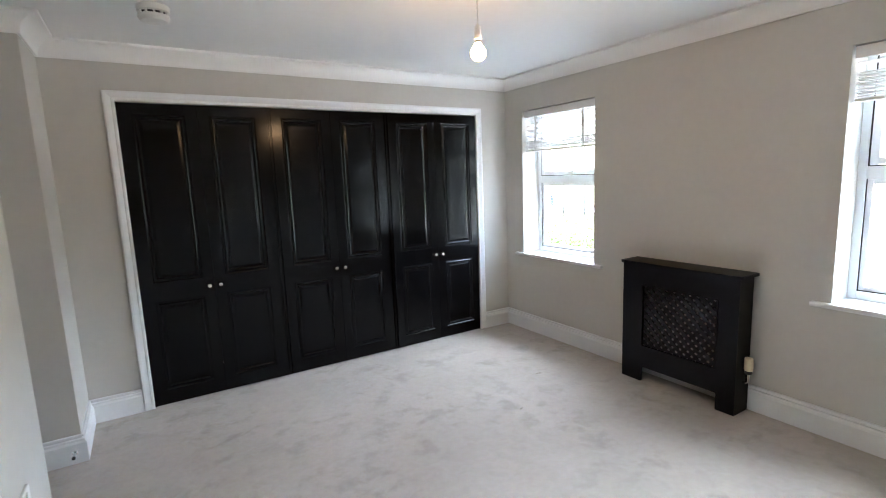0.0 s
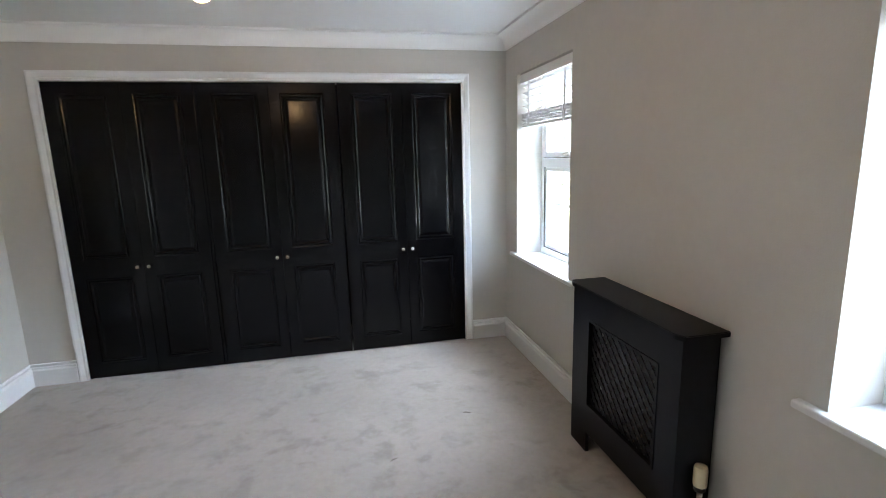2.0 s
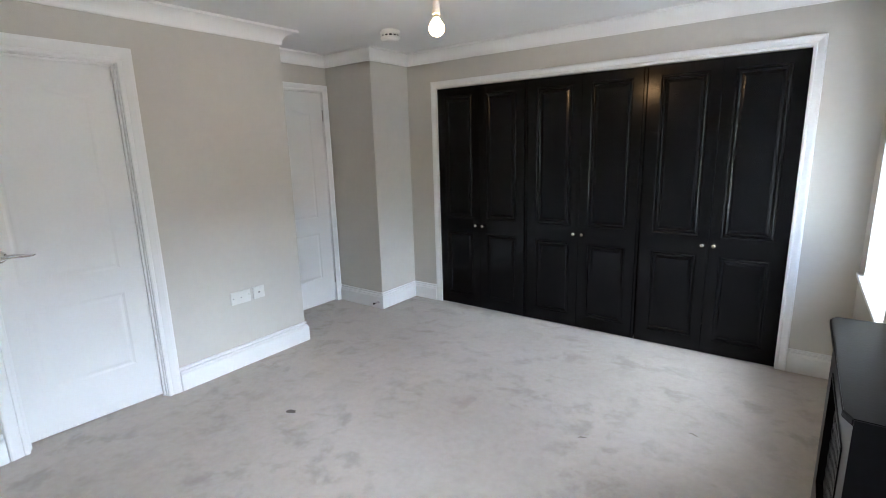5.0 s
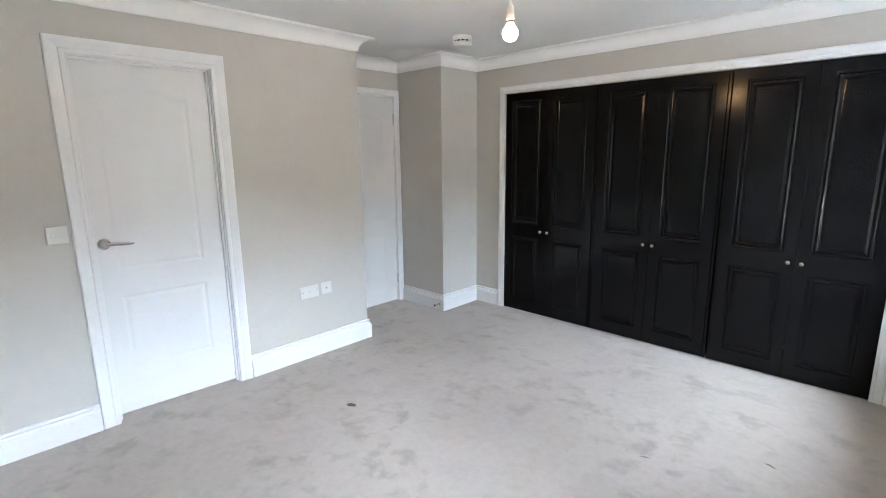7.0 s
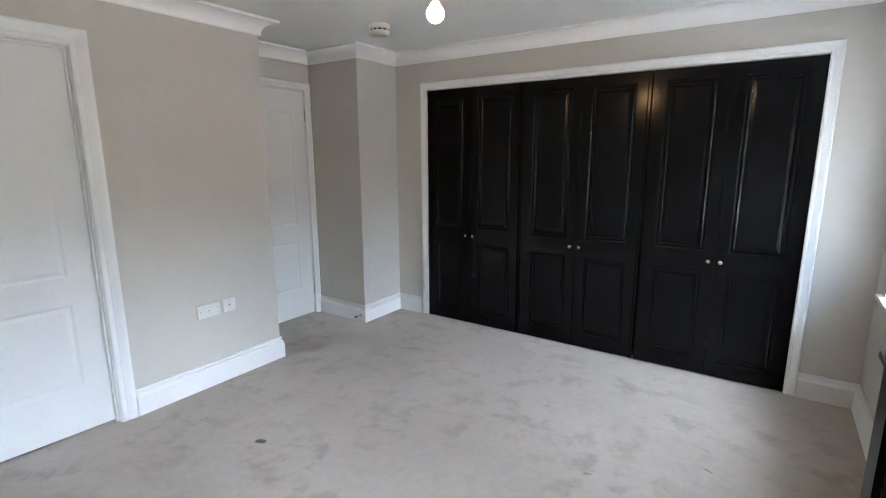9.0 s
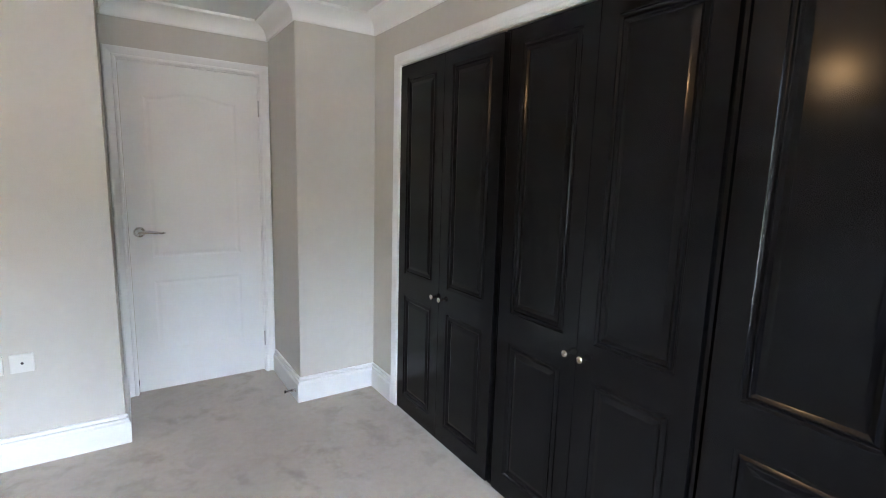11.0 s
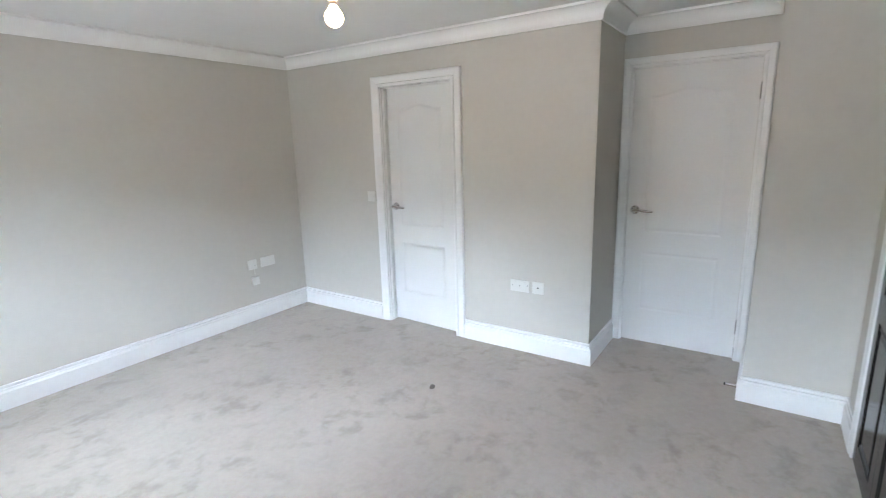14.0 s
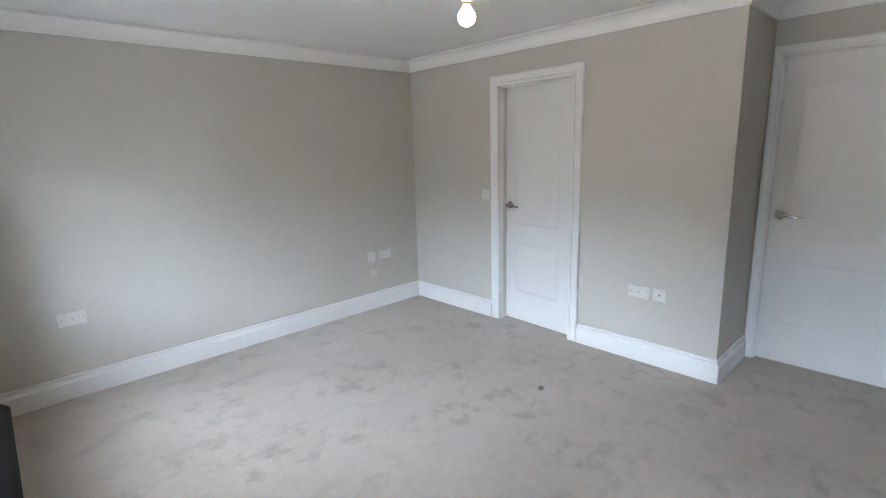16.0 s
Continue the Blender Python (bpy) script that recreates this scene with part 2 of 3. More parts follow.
def tube(bm, pts, radius, n=10):
    pts = [Vector(p) for p in pts]
    rings = []
    for i, p in enumerate(pts):
        d = (pts[min(i + 1, len(pts) - 1)] - pts[max(i - 1, 0)]).normalized()
        q = d.to_track_quat("Z", "Y")
        r = radius[i] if isinstance(radius, (list, tuple)) else radius
        rings.append([bm.verts.new(p + q @ Vector((r * math.cos(2 * math.pi * k / n), r * math.sin(2 * math.pi * k / n), 0))) for k in range(n)])
    for a, b in zip(rings, rings[1:]):
        for k in range(n):
            bm.faces.new((a[k], a[(k + 1) % n], b[(k + 1) % n], b[k]))
    bm.faces.new(rings[0][::-1])
    bm.faces.new(rings[-1])
    return bm


def sweep(bm, path, profile, place, closed=False):
    """A moulding along a flat path (u, v), mitred at its corners: profile of (offset to the right of the path, height)."""
    n = len(path)
    P = [Vector(p) for p in path]
    rows = []
    for i in range(n):
        before = (P[i] - P[i - 1]).normalized() if closed or i > 0 else None
        after = (P[(i + 1) % n] - P[i]).normalized() if closed or i < n - 1 else None
        before, after = before or after, after or before
        na, nb = Vector((before.y, -before.x)), Vector((after.y, -after.x))
        mitre = (na + nb) / (1 + na.dot(nb))
        rows.append([bm.verts.new(place(*(P[i] + mitre * o), h)) for o, h in profile])
    k = len(profile)
    for i in range(n if closed else n - 1):
        a, b = rows[i], rows[(i + 1) % n]
        for j in range(k - 1):
            bm.faces.new((a[j], a[j + 1], b[j + 1], b[j]))
    if not closed:
        bm.faces.new(rows[0])
        bm.faces.new(rows[-1][::-1])
    return bm


def flat(u, v, h):
    return Vector((u, v, h))


# ---- the room ----
XE, XW, YN, YS, H = 3.085, -0.30, 4.04, -0.18, 2.30
XA, YR, YP = -0.87, 2.66, 3.555      # alcove back, return corner, pier face
WIN = ((2.985, 3.805), (0.61, 1.43))
SILL, HEAD = 0.725, 2.0


def structure(name, bm, mat, label):
    return tagged(part(name, bm, mat), label, "wall" if "wall" in name else name.split("_")[0], kind="structure")


structure("floor", boxes((XA - 0.14, XE + 0.3, YS - 0.14, YN + 0.8, -0.2, 0.0)), CARPET, "beige cut-pile carpet with brushed nap marks")
structure("ceiling", boxes((XA - 0.14, XE + 0.3, YS - 0.14, YN + 0.8, H, H + 0.2)), CEIL, "smooth white painted ceiling")
structure("wall_south", boxes((XW - 0.12, XE, YS - 0.12, YS, 0, H)), PAINT, "plain greige painted wall with sockets")
(a0, a1), (b0, b1) = WIN[1], WIN[0]
structure("wall_east", boxes(
    (XE, XE + 0.3, YS - 0.12, a0, 0, H), (XE, XE + 0.3, a1, b0, 0, H), (XE, XE + 0.3, b1, YN + 0.12, 0, H),
    (XE, XE + 0.3, a0, a1, 0, SILL - 0.025), (XE, XE + 0.3, b0, b1, 0, SILL - 0.025),
    (XE, XE + 0.3, a0, a1, HEAD, H), (XE, XE + 0.3, b0, b1, HEAD, H)), PAINT, "greige painted wall with two deep window openings")
structure("wall_north", boxes((XW, 0.036, YN, YN + 0.12, 0, H), (2.744, XE, YN, YN + 0.12, 0, H), (0.036, 2.744, YN, YN + 0.12, 1.978, H)),
          PAINT, "greige painted wall round the wardrobe opening")
structure("wall_west", boxes((XW - 0.12, XW, YS, 0.880, 0, H), (XW - 0.12, XW, 1.632, YR, 0, H), (XW - 0.12, XW, 0.880, 1.632, 2.000, H),
                             (XA, XW - 0.12, YR - 0.12, YR, 0, H)), PAINT, "greige painted wall with a return beside the alcove")
structure("wall_alcove", boxes((XA - 0.12, XA, YR - 0.12, 2.70, 0, H), (XA - 0.12, XA, 3.515, YN, 0, H), (XA - 0.12, XA, 2.70, 3.515, 2.015, H)),
          PAINT, "greige painted alcove wall above a door")
structure("wall_pier", boxes((XA, XW, YP, YN + 0.12, 0, H)), PAINT, "square painted pier beside the alcove")
structure("wall_closet", boxes((-0.05, 2.83, YN + 0.62, YN + 0.70, 0, H), (-0.05, 0.03, YN + 0.12, YN + 0.62, 0, H), (2.75, 2.83, YN + 0.12, YN + 0.62, 0, H)),
          VOID, "dark back of the wardrobe recess")
# unseen boxes added behind both doors, keeping daylight out of the gaps
structure("wall_passage", boxes((-1.30, -1.24, 0.60, 2.0, 0, H), (-1.24, XW - 0.12, 0.60, 0.66, 0, H), (-1.24, XW - 0.12, 1.94, 2.0, 0, H),
                                (-1.30, XW - 0.12, 0.60, 2.0, H, H + 0.06), (-1.30, XW - 0.12, 0.60, 2.0, -0.2, 0),
                                (XA - 0.30, XA - 0.24, 2.5, 3.7, 0, H)), PAINT, "plain unseen box added behind the doors to keep light out")

COVE = [(0.0, 2.204), (0.012, 2.204), (0.014, 2.212)] + [(0.014 + 0.078 * (1 - math.cos(a)), 2.212 + 0.073 * math.sin(a)) for a in [radians(9 * k) for k in range(1, 11)]] + [(0.1, 2.285), (0.1, H + 0.001)]
RING = [(XE, YN), (XE, YS), (XW, YS), (XW, YR), (XA, YR), (XA, YP), (XW, YP), (XW, YN)]
tagged(part("trim_coving", sweep(bmesh.new(), RING, COVE, flat, True), COVING), "white concave plaster coving under the ceiling", "coving", kind="structure")

SKIRT = [(0.0, 0.152), (0.008, 0.152), (0.012, 0.149), (0.012, 0.142), (0.004, 0.139), (0.004, 0.131), (0.014, 0.128), (0.016, 0.118), (0.0225, 0.108),
         (0.0225, 0.0), (0.0, 0.0)]
for pts in ([(2.799, YN), (XE, YN), (XE, YS), (XW, YS), (XW, 0.829)], [(XW, 1.685), (XW, YR), (XA + 0.02, YR)],
            [(XA + 0.02, YP), (XW, YP), (XW, YN), (-0.018, YN)]):
    tagged(part("baseboard", sweep(bmesh.new(), pts, SKIRT, flat), GLOSS), "white gloss moulded skirting board", "skirting", kind="structure")

ARCH = [(0.0, 0.0), (0.0, 0.014), (0.006, 0.018), (0.016, 0.018), (0.019, 0.013), (0.026, 0.016), (0.044, 0.022), (0.054, 0.022), (0.060, 0.019), (0.063, 0.0)]


def architrave(u0, u1, top, place, wide=1.0):
    """Moulding up one side of an opening, over it and down: u0, u1, top are its inner edges; the path keeps the frame on its right."""
    return sweep(bmesh.new(), [(u1, 0.0), (u1, top), (u0, top), (u0, 0.0)], [(o * wide, h) for o, h in ARCH], place)


tagged(part("trim_wardrobe", architrave(0.046, 2.735, 1.980, lambda u, v, h: Vector((u, YN - h, v))), GLOSS),
       "white moulded architrave round the wardrobe doors", "architrave", kind="structure")
part_reveal = part("trim_lining", boxes((0.036, 0.043, YN + 0.001, YN + 0.12, 0, 1.978), (2.737, 2.744, YN + 0.001, YN + 0.12, 0, 1.978)), GLOSS)
tagged(part_reveal, "white lining of the wardrobe opening", "lining", kind="structure")


# ---- panelled leaves ----
def leaf(w, z0, z1, thick, panels, rings):
    """A door leaf in x 0..w, front at y 0 facing -y: panels of (x0, x1, bottom, top, rise), each with rings of (inset, depth)."""
    bm = bmesh.new()
    N = 20

    def quad(*pts):
        bm.faces.new([bm.verts.new(p) for p in pts])

    def outline(p, inset):
        x0, x1, zb, zt, rise = p
        cx, hw = (x0 + x1) / 2, (x1 - x0) / 2
        s = (hw - inset) / hw
        xs = [cx + (-hw + 2 * hw * i / N) * s for i in range(N + 1)]
        tops = [zt + rise * (math.sin(math.pi * min(1, max(0, (i / N - 0.08) / 0.84))) ** 1.5 if rise else 0) - inset for i in range(N + 1)]
        return xs, tops, zb + inset

    px0, px1 = panels[0][0], panels[0][1]
    quad((0, 0, z0), (px0, 0, z0), (px0, 0, z1), (0, 0, z1))
    quad((px1, 0, z0), (w, 0, z0), (w, 0, z1), (px1, 0, z1))
    order = sorted(panels, key=lambda p: p[2])
    low = z0
    lowline = None
    for p in order + [None]:
        xs, tops, zb = outline(p, 0) if p else (outline(order[0], 0)[0], None, z1)
        for i in range(N):
            la, lb = (lowline[i], lowline[i + 1]) if lowline else (low, low)
            quad((xs[i], 0, la), (xs[i + 1], 0, lb), (xs[i + 1], 0, zb), (xs[i], 0, zb))
        lowline = tops
    for p in panels:
        last = None
        for inset, depth in rings:
            xs, tops, zb = outline(p, inset)
            loop = [(x, depth, zb) for x in xs] + [(x, depth, t) for x, t in zip(xs[::-1], tops[::-1])]
            row = [bm.verts.new(q) for q in loop]
            if last:
                for i in range(len(row)):
                    j = (i + 1) % len(row)
                    bm.faces.new((last[i], last[j], row[j], row[i]))
            last = row
        m = len(last)
        for i in range(N):
            bm.faces.new((last[i], last[i + 1], last[m - 2 - i], last[m - 1 - i]))
    quad((0, thick, z0), (w, thick, z0), (w, thick, z1), (0, thick, z1))
    for x in (0, w):
        quad((x, 0, z0), (x, thick, z0), (x, thick, z1), (x, 0, z1))
    for z in (z0, z1):
        quad((0, 0, z), (w, 0, z), (w, thick, z), (0, thick, z))
    bmesh.ops.remove_doubles(bm, verts=bm.verts, dist=1e-5)
    return bm


# ---- fitted wardrobe ----
RAISED = [(0.0, 0.0), (0.003, 0.003), (0.009, 0.0055), (0.013, 0.0055), (0.017, 0.003), (0.021, 0.0), (0.024, 0.0005), (0.030, 0.004), (0.034, 0.006), (0.048, 0.0025), (0.053, 0.0015)]


def wardrobe_unit():
    """One pair of doors on its carcass; origin at the middle of its foot, front at y 0."""
    w = thing("fitted_wardrobe", label="black satin double wardrobe with panelled doors, built into the wall", category="wardrobe",
              group="fitted wardrobes along the wall")
    part("body", boxes((-0.449, -0.428, 0.014, 0.55, 0, 1.975), (0.428, 0.449, 0.014, 0.55, 0, 1.975), (-0.428, 0.428, 0.024, 0.55, 1.955, 1.975),
                       (-0.428, 0.428, 0.024, 0.55, 0, 0.02)), BLACK, w)
    for side in (-1, 1):
        bm = leaf(0.429, 0.008, 1.968, 0.019, [(0.068, 0.362, 0.835, 1.905, 0), (0.068, 0.362, 0.106, 0.708, 0)], RAISED)
        bmesh.ops.translate(bm, verts=bm.verts, vec=(-0.4305 if side < 0 else 0.0015, 0, 0))
        d = part("door", bm, BLACK, w)
        kb = lathe(bmesh.new(), [(0.0, 0.0), (0.007, 0.0), (0.0055, 0.006), (0.005, 0.012), (0.009, 0.016), (0.0135, 0.020), (0.014, 0.024), (0.011, 0.028), (0.0, 0.030)],
                   pose(0.035 * side, 0, 0.775, 90, 0, 0), 20)
        part("knob", kb, BRASSY, d, "small round pewter knob", smooth=True)
    return w


unit = wardrobe_unit()
unit.matrix_basis = pose(0.485, YN - 0.009, 0)
copy_thing(unit, pose(1.387, YN - 0.007, 0, 0, 0, 0))
copy_thing(unit, pose(2.294, YN - 0.009, 0, 0, 0, 0))


# ---- white doors ----
MOULD = [(0.0, 0.0), (0.006, 0.0016), (0.013, 0.003), (0.021, 0.0024), (0.030, 0.0008), (0.038, 0.0004)]


def lever(parent):
    """A lever on a round rose, at the origin, standing out to -y and pointing to +x."""
    h = part("door_handle", lathe(bmesh.new(), [(0, 0), (0.027, 0), (0.027, 0.003), (0.023, 0.008), (0.016, 0.010), (0.015, 0.014), (0.011, 0.018), (0.010, 0.045), (0, 0.047)],
                                  pose(0, 0, 0, 90, 0, 0), 28), CHROME, parent, "polished chrome lever handle", smooth=True)
    bm = tube(bmesh.new(), [(-0.008, -0.042, 0), (0.01, -0.047, 0.002), (0.035, -0.049, 0.003), (0.065, -0.047, -0.001), (0.095, -0.045, -0.004), (0.112, -0.045, -0.003)],
              [0.008, 0.0095, 0.009, 0.0085, 0.0065, 0.004], 14)
    part("lever", bm, CHROME, h, smooth=True)
    return h


def white_door(name, u0, u1, origin, depth, label, ajar=0.0, hinges=False, wide=1.0):
    """A door in a wall that faces +x, at x = origin: u0, u1 are its outer architrave edges along y, depth how far the leaf sits back."""
    i0, i1, top = u0 + 0.064 * wide, u1 - 0.064 * wide, 2.051 - 0.063 * wide
    d = thing(name, (origin, 0, 0), 0, label, "door", kind="structure")
    part("architrave", architrave(i0, i1, top, lambda u, v, h: Vector((h, u, v)), wide), GLOSS, d)
    part("door_lining", boxes((-0.119, -0.001, i0 - 0.028, i0 + 0.004, 0, top + 0.02), (-0.119, -0.001, i1 - 0.004, i1 + 0.028, 0, top + 0.02),
                              (-0.119, -0.001, i0 + 0.004, i1 - 0.004, top - 0.004, top + 0.02)), GLOSS, d)
    if not hinges:
        part("door_stop_bead", boxes((-depth + 0.003, -depth + 0.016, i0 + 0.004, i0 + 0.016, 0, top - 0.004), (-depth + 0.003, -depth + 0.016, i1 - 0.016, i1 - 0.004, 0, top - 0.004),
                                     (-depth + 0.003, -depth + 0.016, i0 + 0.016, i1 - 0.016, top - 0.016, top - 0.004), bevel=0.002), GLOSS, d)
    w = i1 - i0 - 0.014
    bm = leaf(w, 0.012, top - 0.008, 0.036, [(0.15 * w, 0.82 * w, 0.85, 1.795, 0.038), (0.15 * w, 0.82 * w, 0.262, 0.705, 0)], MOULD)
    lf = part("door_leaf", bm, DOORWHITE, d)
    lf.matrix_basis = Matrix.Translation((-depth, i1 - 0.007, 0)) @ pose(0, 0, 0, 0, 0, 90 - ajar) @ Matrix.Translation((-w, 0, 0))
    hd = lever(lf)
    hd.matrix_basis = pose(0.052, 0, 1.008) @ Matrix.Scale(1.18, 4)
    part("latch_plate", boxes((-0.0015, 0.001, 0.008, 0.028, 0.95, 1.06)), DARKP if ajar else CHROME, lf)
    if hinges:
        for z in (0.24, 1.78):
            hb = tube(bmesh.new(), [(-depth + 0.006, i1 - 0.003, z - 0.05), (-depth + 0.006, i1 - 0.003, z + 0.05)], 0.006, 10)
            part("hinge", hb, CHROME, d, "small steel hinge")
        part("strike_plate", boxes((-0.0008, 0.001, i0 - 0.012, i0 - 0.004, 0.985, 1.005)), DARKP, d)
    return d


white_door("door_1", 0.830, 1.684, XW, 0.038, "white two-panel door, slightly ajar, chrome lever", ajar=3.0, wide=1.32)
white_door("door_2", 2.664, 3.551, XA, 0.004, "white two-panel door closed in the alcove, chrome lever", hinges=True)

# ---- windows and blinds ----
GX = 3.275


def window(index, y0, y1):
    w = thing("window_%d" % index, label="white plastic casement window with thin glazing bars", category="window", kind="structure")
    x0, x1 = GX, GX + 0.07
    f = 0.038
    part("window_frame", boxes((x0, x1, y0, y0 + f, SILL, HEAD), (x0, x1, y1 - f, y1, SILL, HEAD), (x0, x1, y0 + f, y1 - f, HEAD - f, HEAD),
                               (x0, x1, y0 + f, y1 - f, SILL, SILL + 0.045), (x0, x1, y0 + f, y1 - f, 1.357, 1.421), bevel=0.003), UPVC, w)
    part("window_sill", boxes((XE - 0.028, GX + 0.01, y0 - 0.09, y1 + 0.09, SILL - 0.026, SILL), bevel=0.007), GLOSS, w, "white gloss sill board with rounded nose")
    lo, hi = SILL + 0.045, 1.357
    bd = 0.028
    a, b = y0 + f, y1 - f
    part("glazing_bead", boxes((x0 + 0.012, x0 + 0.03, a, a + bd, lo, hi), (x0 + 0.012, x0 + 0.03, b - bd, b, lo, hi), (x0 + 0.012, x0 + 0.03, a + bd, b - bd, lo, lo + bd),
                               (x0 + 0.012, x0 + 0.03, a + bd, b - bd, hi - bd, hi), bevel=0.004), UPVC, w)
    part("gasket", boxes((x0 + 0.005, x0 + 0.011, a, a + 0.004, lo, hi), (x0 + 0.005, x0 + 0.011, b - 0.004, b, lo, hi), (x0 + 0.005, x0 + 0.011, a, b, lo, lo + 0.004),
                         (x0 + 0.004, x0 + 0.010, a, a + 0.007, 1.421, HEAD - f), (x0 + 0.004, x0 + 0.010, b - 0.007, b, 1.421, HEAD - f),
                         (x0 + 0.004, x0 + 0.010, a, b, 1.421, 1.426)), GASKET, w)
    s = 0.046
    sash = part("sash", boxes((x0 - 0.002, x0 + 0.05, a + 0.008, a + s, 1.427, HEAD - f - 0.004), (x0 - 0.002, x0 + 0.05, b - s, b - 0.008, 1.427, HEAD - f - 0.004),
                              (x0 - 0.002, x0 + 0.05, a + s, b - s, 1.427, 1.427 + 0.038), (x0 - 0.002, x0 + 0.05, a + s, b - s, HEAD - f - 0.042, HEAD - f - 0.004), bevel=0.004), UPVC, w)
    hb = box(bmesh.new(), x0 - 0.016, x0 - 0.002, (a + b) / 2 - 0.03, (a + b) / 2 + 0.03, 1.436, 1.456, 0.004)
    hm = tube(hb, [(x0 - 0.02, (a + b) / 2 + 0.02, 1.446), (x0 - 0.032, (a + b) / 2, 1.45), (x0 - 0.034, (a + b) / 2 - 0.10, 1.462)], [0.008, 0.008, 0.006])
    part("handle", hm, PLASTIC, sash, "white window handle")
    gx = x0 + 0.022
    for z0, z1, p, q in ((lo + 0.01, hi - 0.01, a + 0.01, b - 0.01), (1.45, HEAD - f - 0.02, a + 0.03, b - 0.03)):
        pane = part("pane", boxes((gx, gx + 0.006, p, q, z0, z1)), GLASS, w)
        pane.visible_shadow = False
        zm = 1.098 if z0 < 1 else 1.70
        for k in (1, 2):
            yy = p + (q - p) * k / 3
            part("glazing_bar", boxes((gx + 0.008, gx + 0.014, yy - 0.009, yy + 0.009, z0, z1)), UPVC, w)
        part("glazing_bar", boxes((gx + 0.015, gx + 0.020, p, q, zm - 0.009, zm + 0.009)), UPVC, w)
    return w


def blind(y0, y1, slats, stack_low, stack_high, tilt):
    """Wide-slat blind drawn up: a head valance, a few hanging slats, the gathered stack, bottom rail, tapes and cords."""
    b = thing("venetian_blind", (3.140, 0, 0), label="white wide-slat venetian blind drawn up under the window head", category="blind", group="window blinds")
    a, c = y0 + 0.012, y1 - 0.012
    part("valance", boxes((-0.036, -0.026, a - 0.006, c + 0.006, HEAD - 0.062, HEAD - 0.006), (-0.026, 0.03, a, c, HEAD - 0.045, HEAD - 0.006), bevel=0.003), SLATW, b)
    one = None
    n = 11 if stack_high - stack_low > 0.1 else 9
    heights = [(z, tilt) for z in slats] + [(stack_low + 0.024 + (stack_high - stack_low - 0.026) * k / (n - 1), 4 if k % 2 else -3) for k in range(n)]
    for z, ang in heights:
        if one is None:
            bm = bmesh.new()
            K = 6
            rows = [[bm.verts.new(((-0.025 + 0.05 * k / K), yy, 0.003 * (1 - (2 * k / K - 1) ** 2) + dz)) for k in range(K + 1)] for yy in (a, c) for dz in (0, 0.003)]
            for k in range(K):
                bm.faces.new((rows[0][k], rows[0][k + 1], rows[2][k + 1], rows[2][k]))
                bm.faces.new((rows[1][k], rows[1][k + 1], rows[3][k + 1], rows[3][k]))
                bm.faces.new((rows[0][k], rows[0][k + 1], rows[1][k + 1], rows[1][k]))
                bm.faces.new((rows[2][k], rows[2][k + 1], rows[3][k + 1], rows[3][k]))
            for k in (0, K):
                bm.faces.new((rows[0][k], rows[1][k], rows[3][k], rows[2][k]))
            one = part("slat", bm, SLATW, b)
            ob = one
        else:
            ob = new("slat", one.data)
            ob.parent = b
        ob.matrix_basis = pose(0, 0, z, 0, ang, 0)
    part("bottom_rail", boxes((-0.026, 0.026, a, c, stack_low, stack_low + 0.018), bevel=0.005), SLATW, b)
    for yy in (a + 0.13, c - 0.13):
        for x in (-0.0285, 0.0275):
            bm = boxes((x, x + 0.001, yy - 0.013, yy + 0.013, stack_low + 0.01, HEAD - 0.05))
            part("tape", bm, SLATW, b, "white woven ladder tape")
        part("tape_loop", tube(bmesh.new(), [(-0.03, yy - 0.012, stack_high), (-0.036, yy, (stack_low + stack_high) / 2), (-0.03, yy + 0.012, stack_low - 0.012)], 0.004), SLATW, b)
    part("pull_cord", tube(bmesh.new(), [(-0.034, y0 + 0.05, HEAD - 0.05), (-0.034, y0 + 0.05, 1.25)], 0.0016, 6), SLATW, b)
    return b


for k, (y0, y1) in enumerate(WIN):
    window(k + 1, y0, y1)
blind(*WIN[0], (1.905, 1.862, 1.818, 1.772), 1.640, 1.735, 26)
blind(*WIN[1], (1.915,), 1.735, 1.872, 8)

# ---- radiator cover, radiator and valve ----
rc = thing("radiator_cover", (2.91, 2.18, 0), label="black satin radiator cover with a lattice front, against the wall", category="radiator cover")
fy0, fy1 = -0.385, 0.390
for nm, p, q, r, s in (("front_stile", fy0, fy0 + 0.125, 0.105, 0.815), ("front_stile", fy1 - 0.155, fy1, 0.105, 0.815),
                       ("front_rail", fy0 + 0.125, fy1 - 0.155, 0.105, 0.255), ("front_rail", fy0 + 0.125, fy1 - 0.155, 0.675, 0.815)):
    part(nm, boxes((0, 0.018, p, q, r, s)), BLACK2, rc)
for p, q in ((fy0, fy0 + 0.11), (fy1 - 0.15, fy1)):
    part("foot", boxes((0, 0.018, p, q, 0.0, 0.105)), BLACK2, rc)
for p in (fy0, fy1 - 0.018):
    part("side_panel", boxes((0.018, 0.150, p, p + 0.018, 0, 0.815)), BLACK2, rc)
bm = bmesh.new()
sh = [(-0.022, fy0 + 0.02), (-0.004, fy0 - 0.018), (0.173, fy0 - 0.018), (0.173, fy1 + 0.018), (-0.004, fy1 + 0.018), (-0.022, fy1 - 0.02)]
lowr, upr = [bm.verts.new((x, y, 0.816)) for x, y in sh], [bm.verts.new((x, y, 0.836)) for x, y in sh]
bm.faces.new(lowr)
bm.faces.new(upr)
for i in range(6):
    bm.faces.new((lowr[i], lowr[(i + 1) % 6], upr[(i + 1) % 6], upr[i]))
bmesh.ops.bevel(bm, geom=list(bm.edges), offset=0.003, segments=2, affect="EDGES")
part("shelf", bm, BLACK2, rc, "black top shelf with clipped corners")
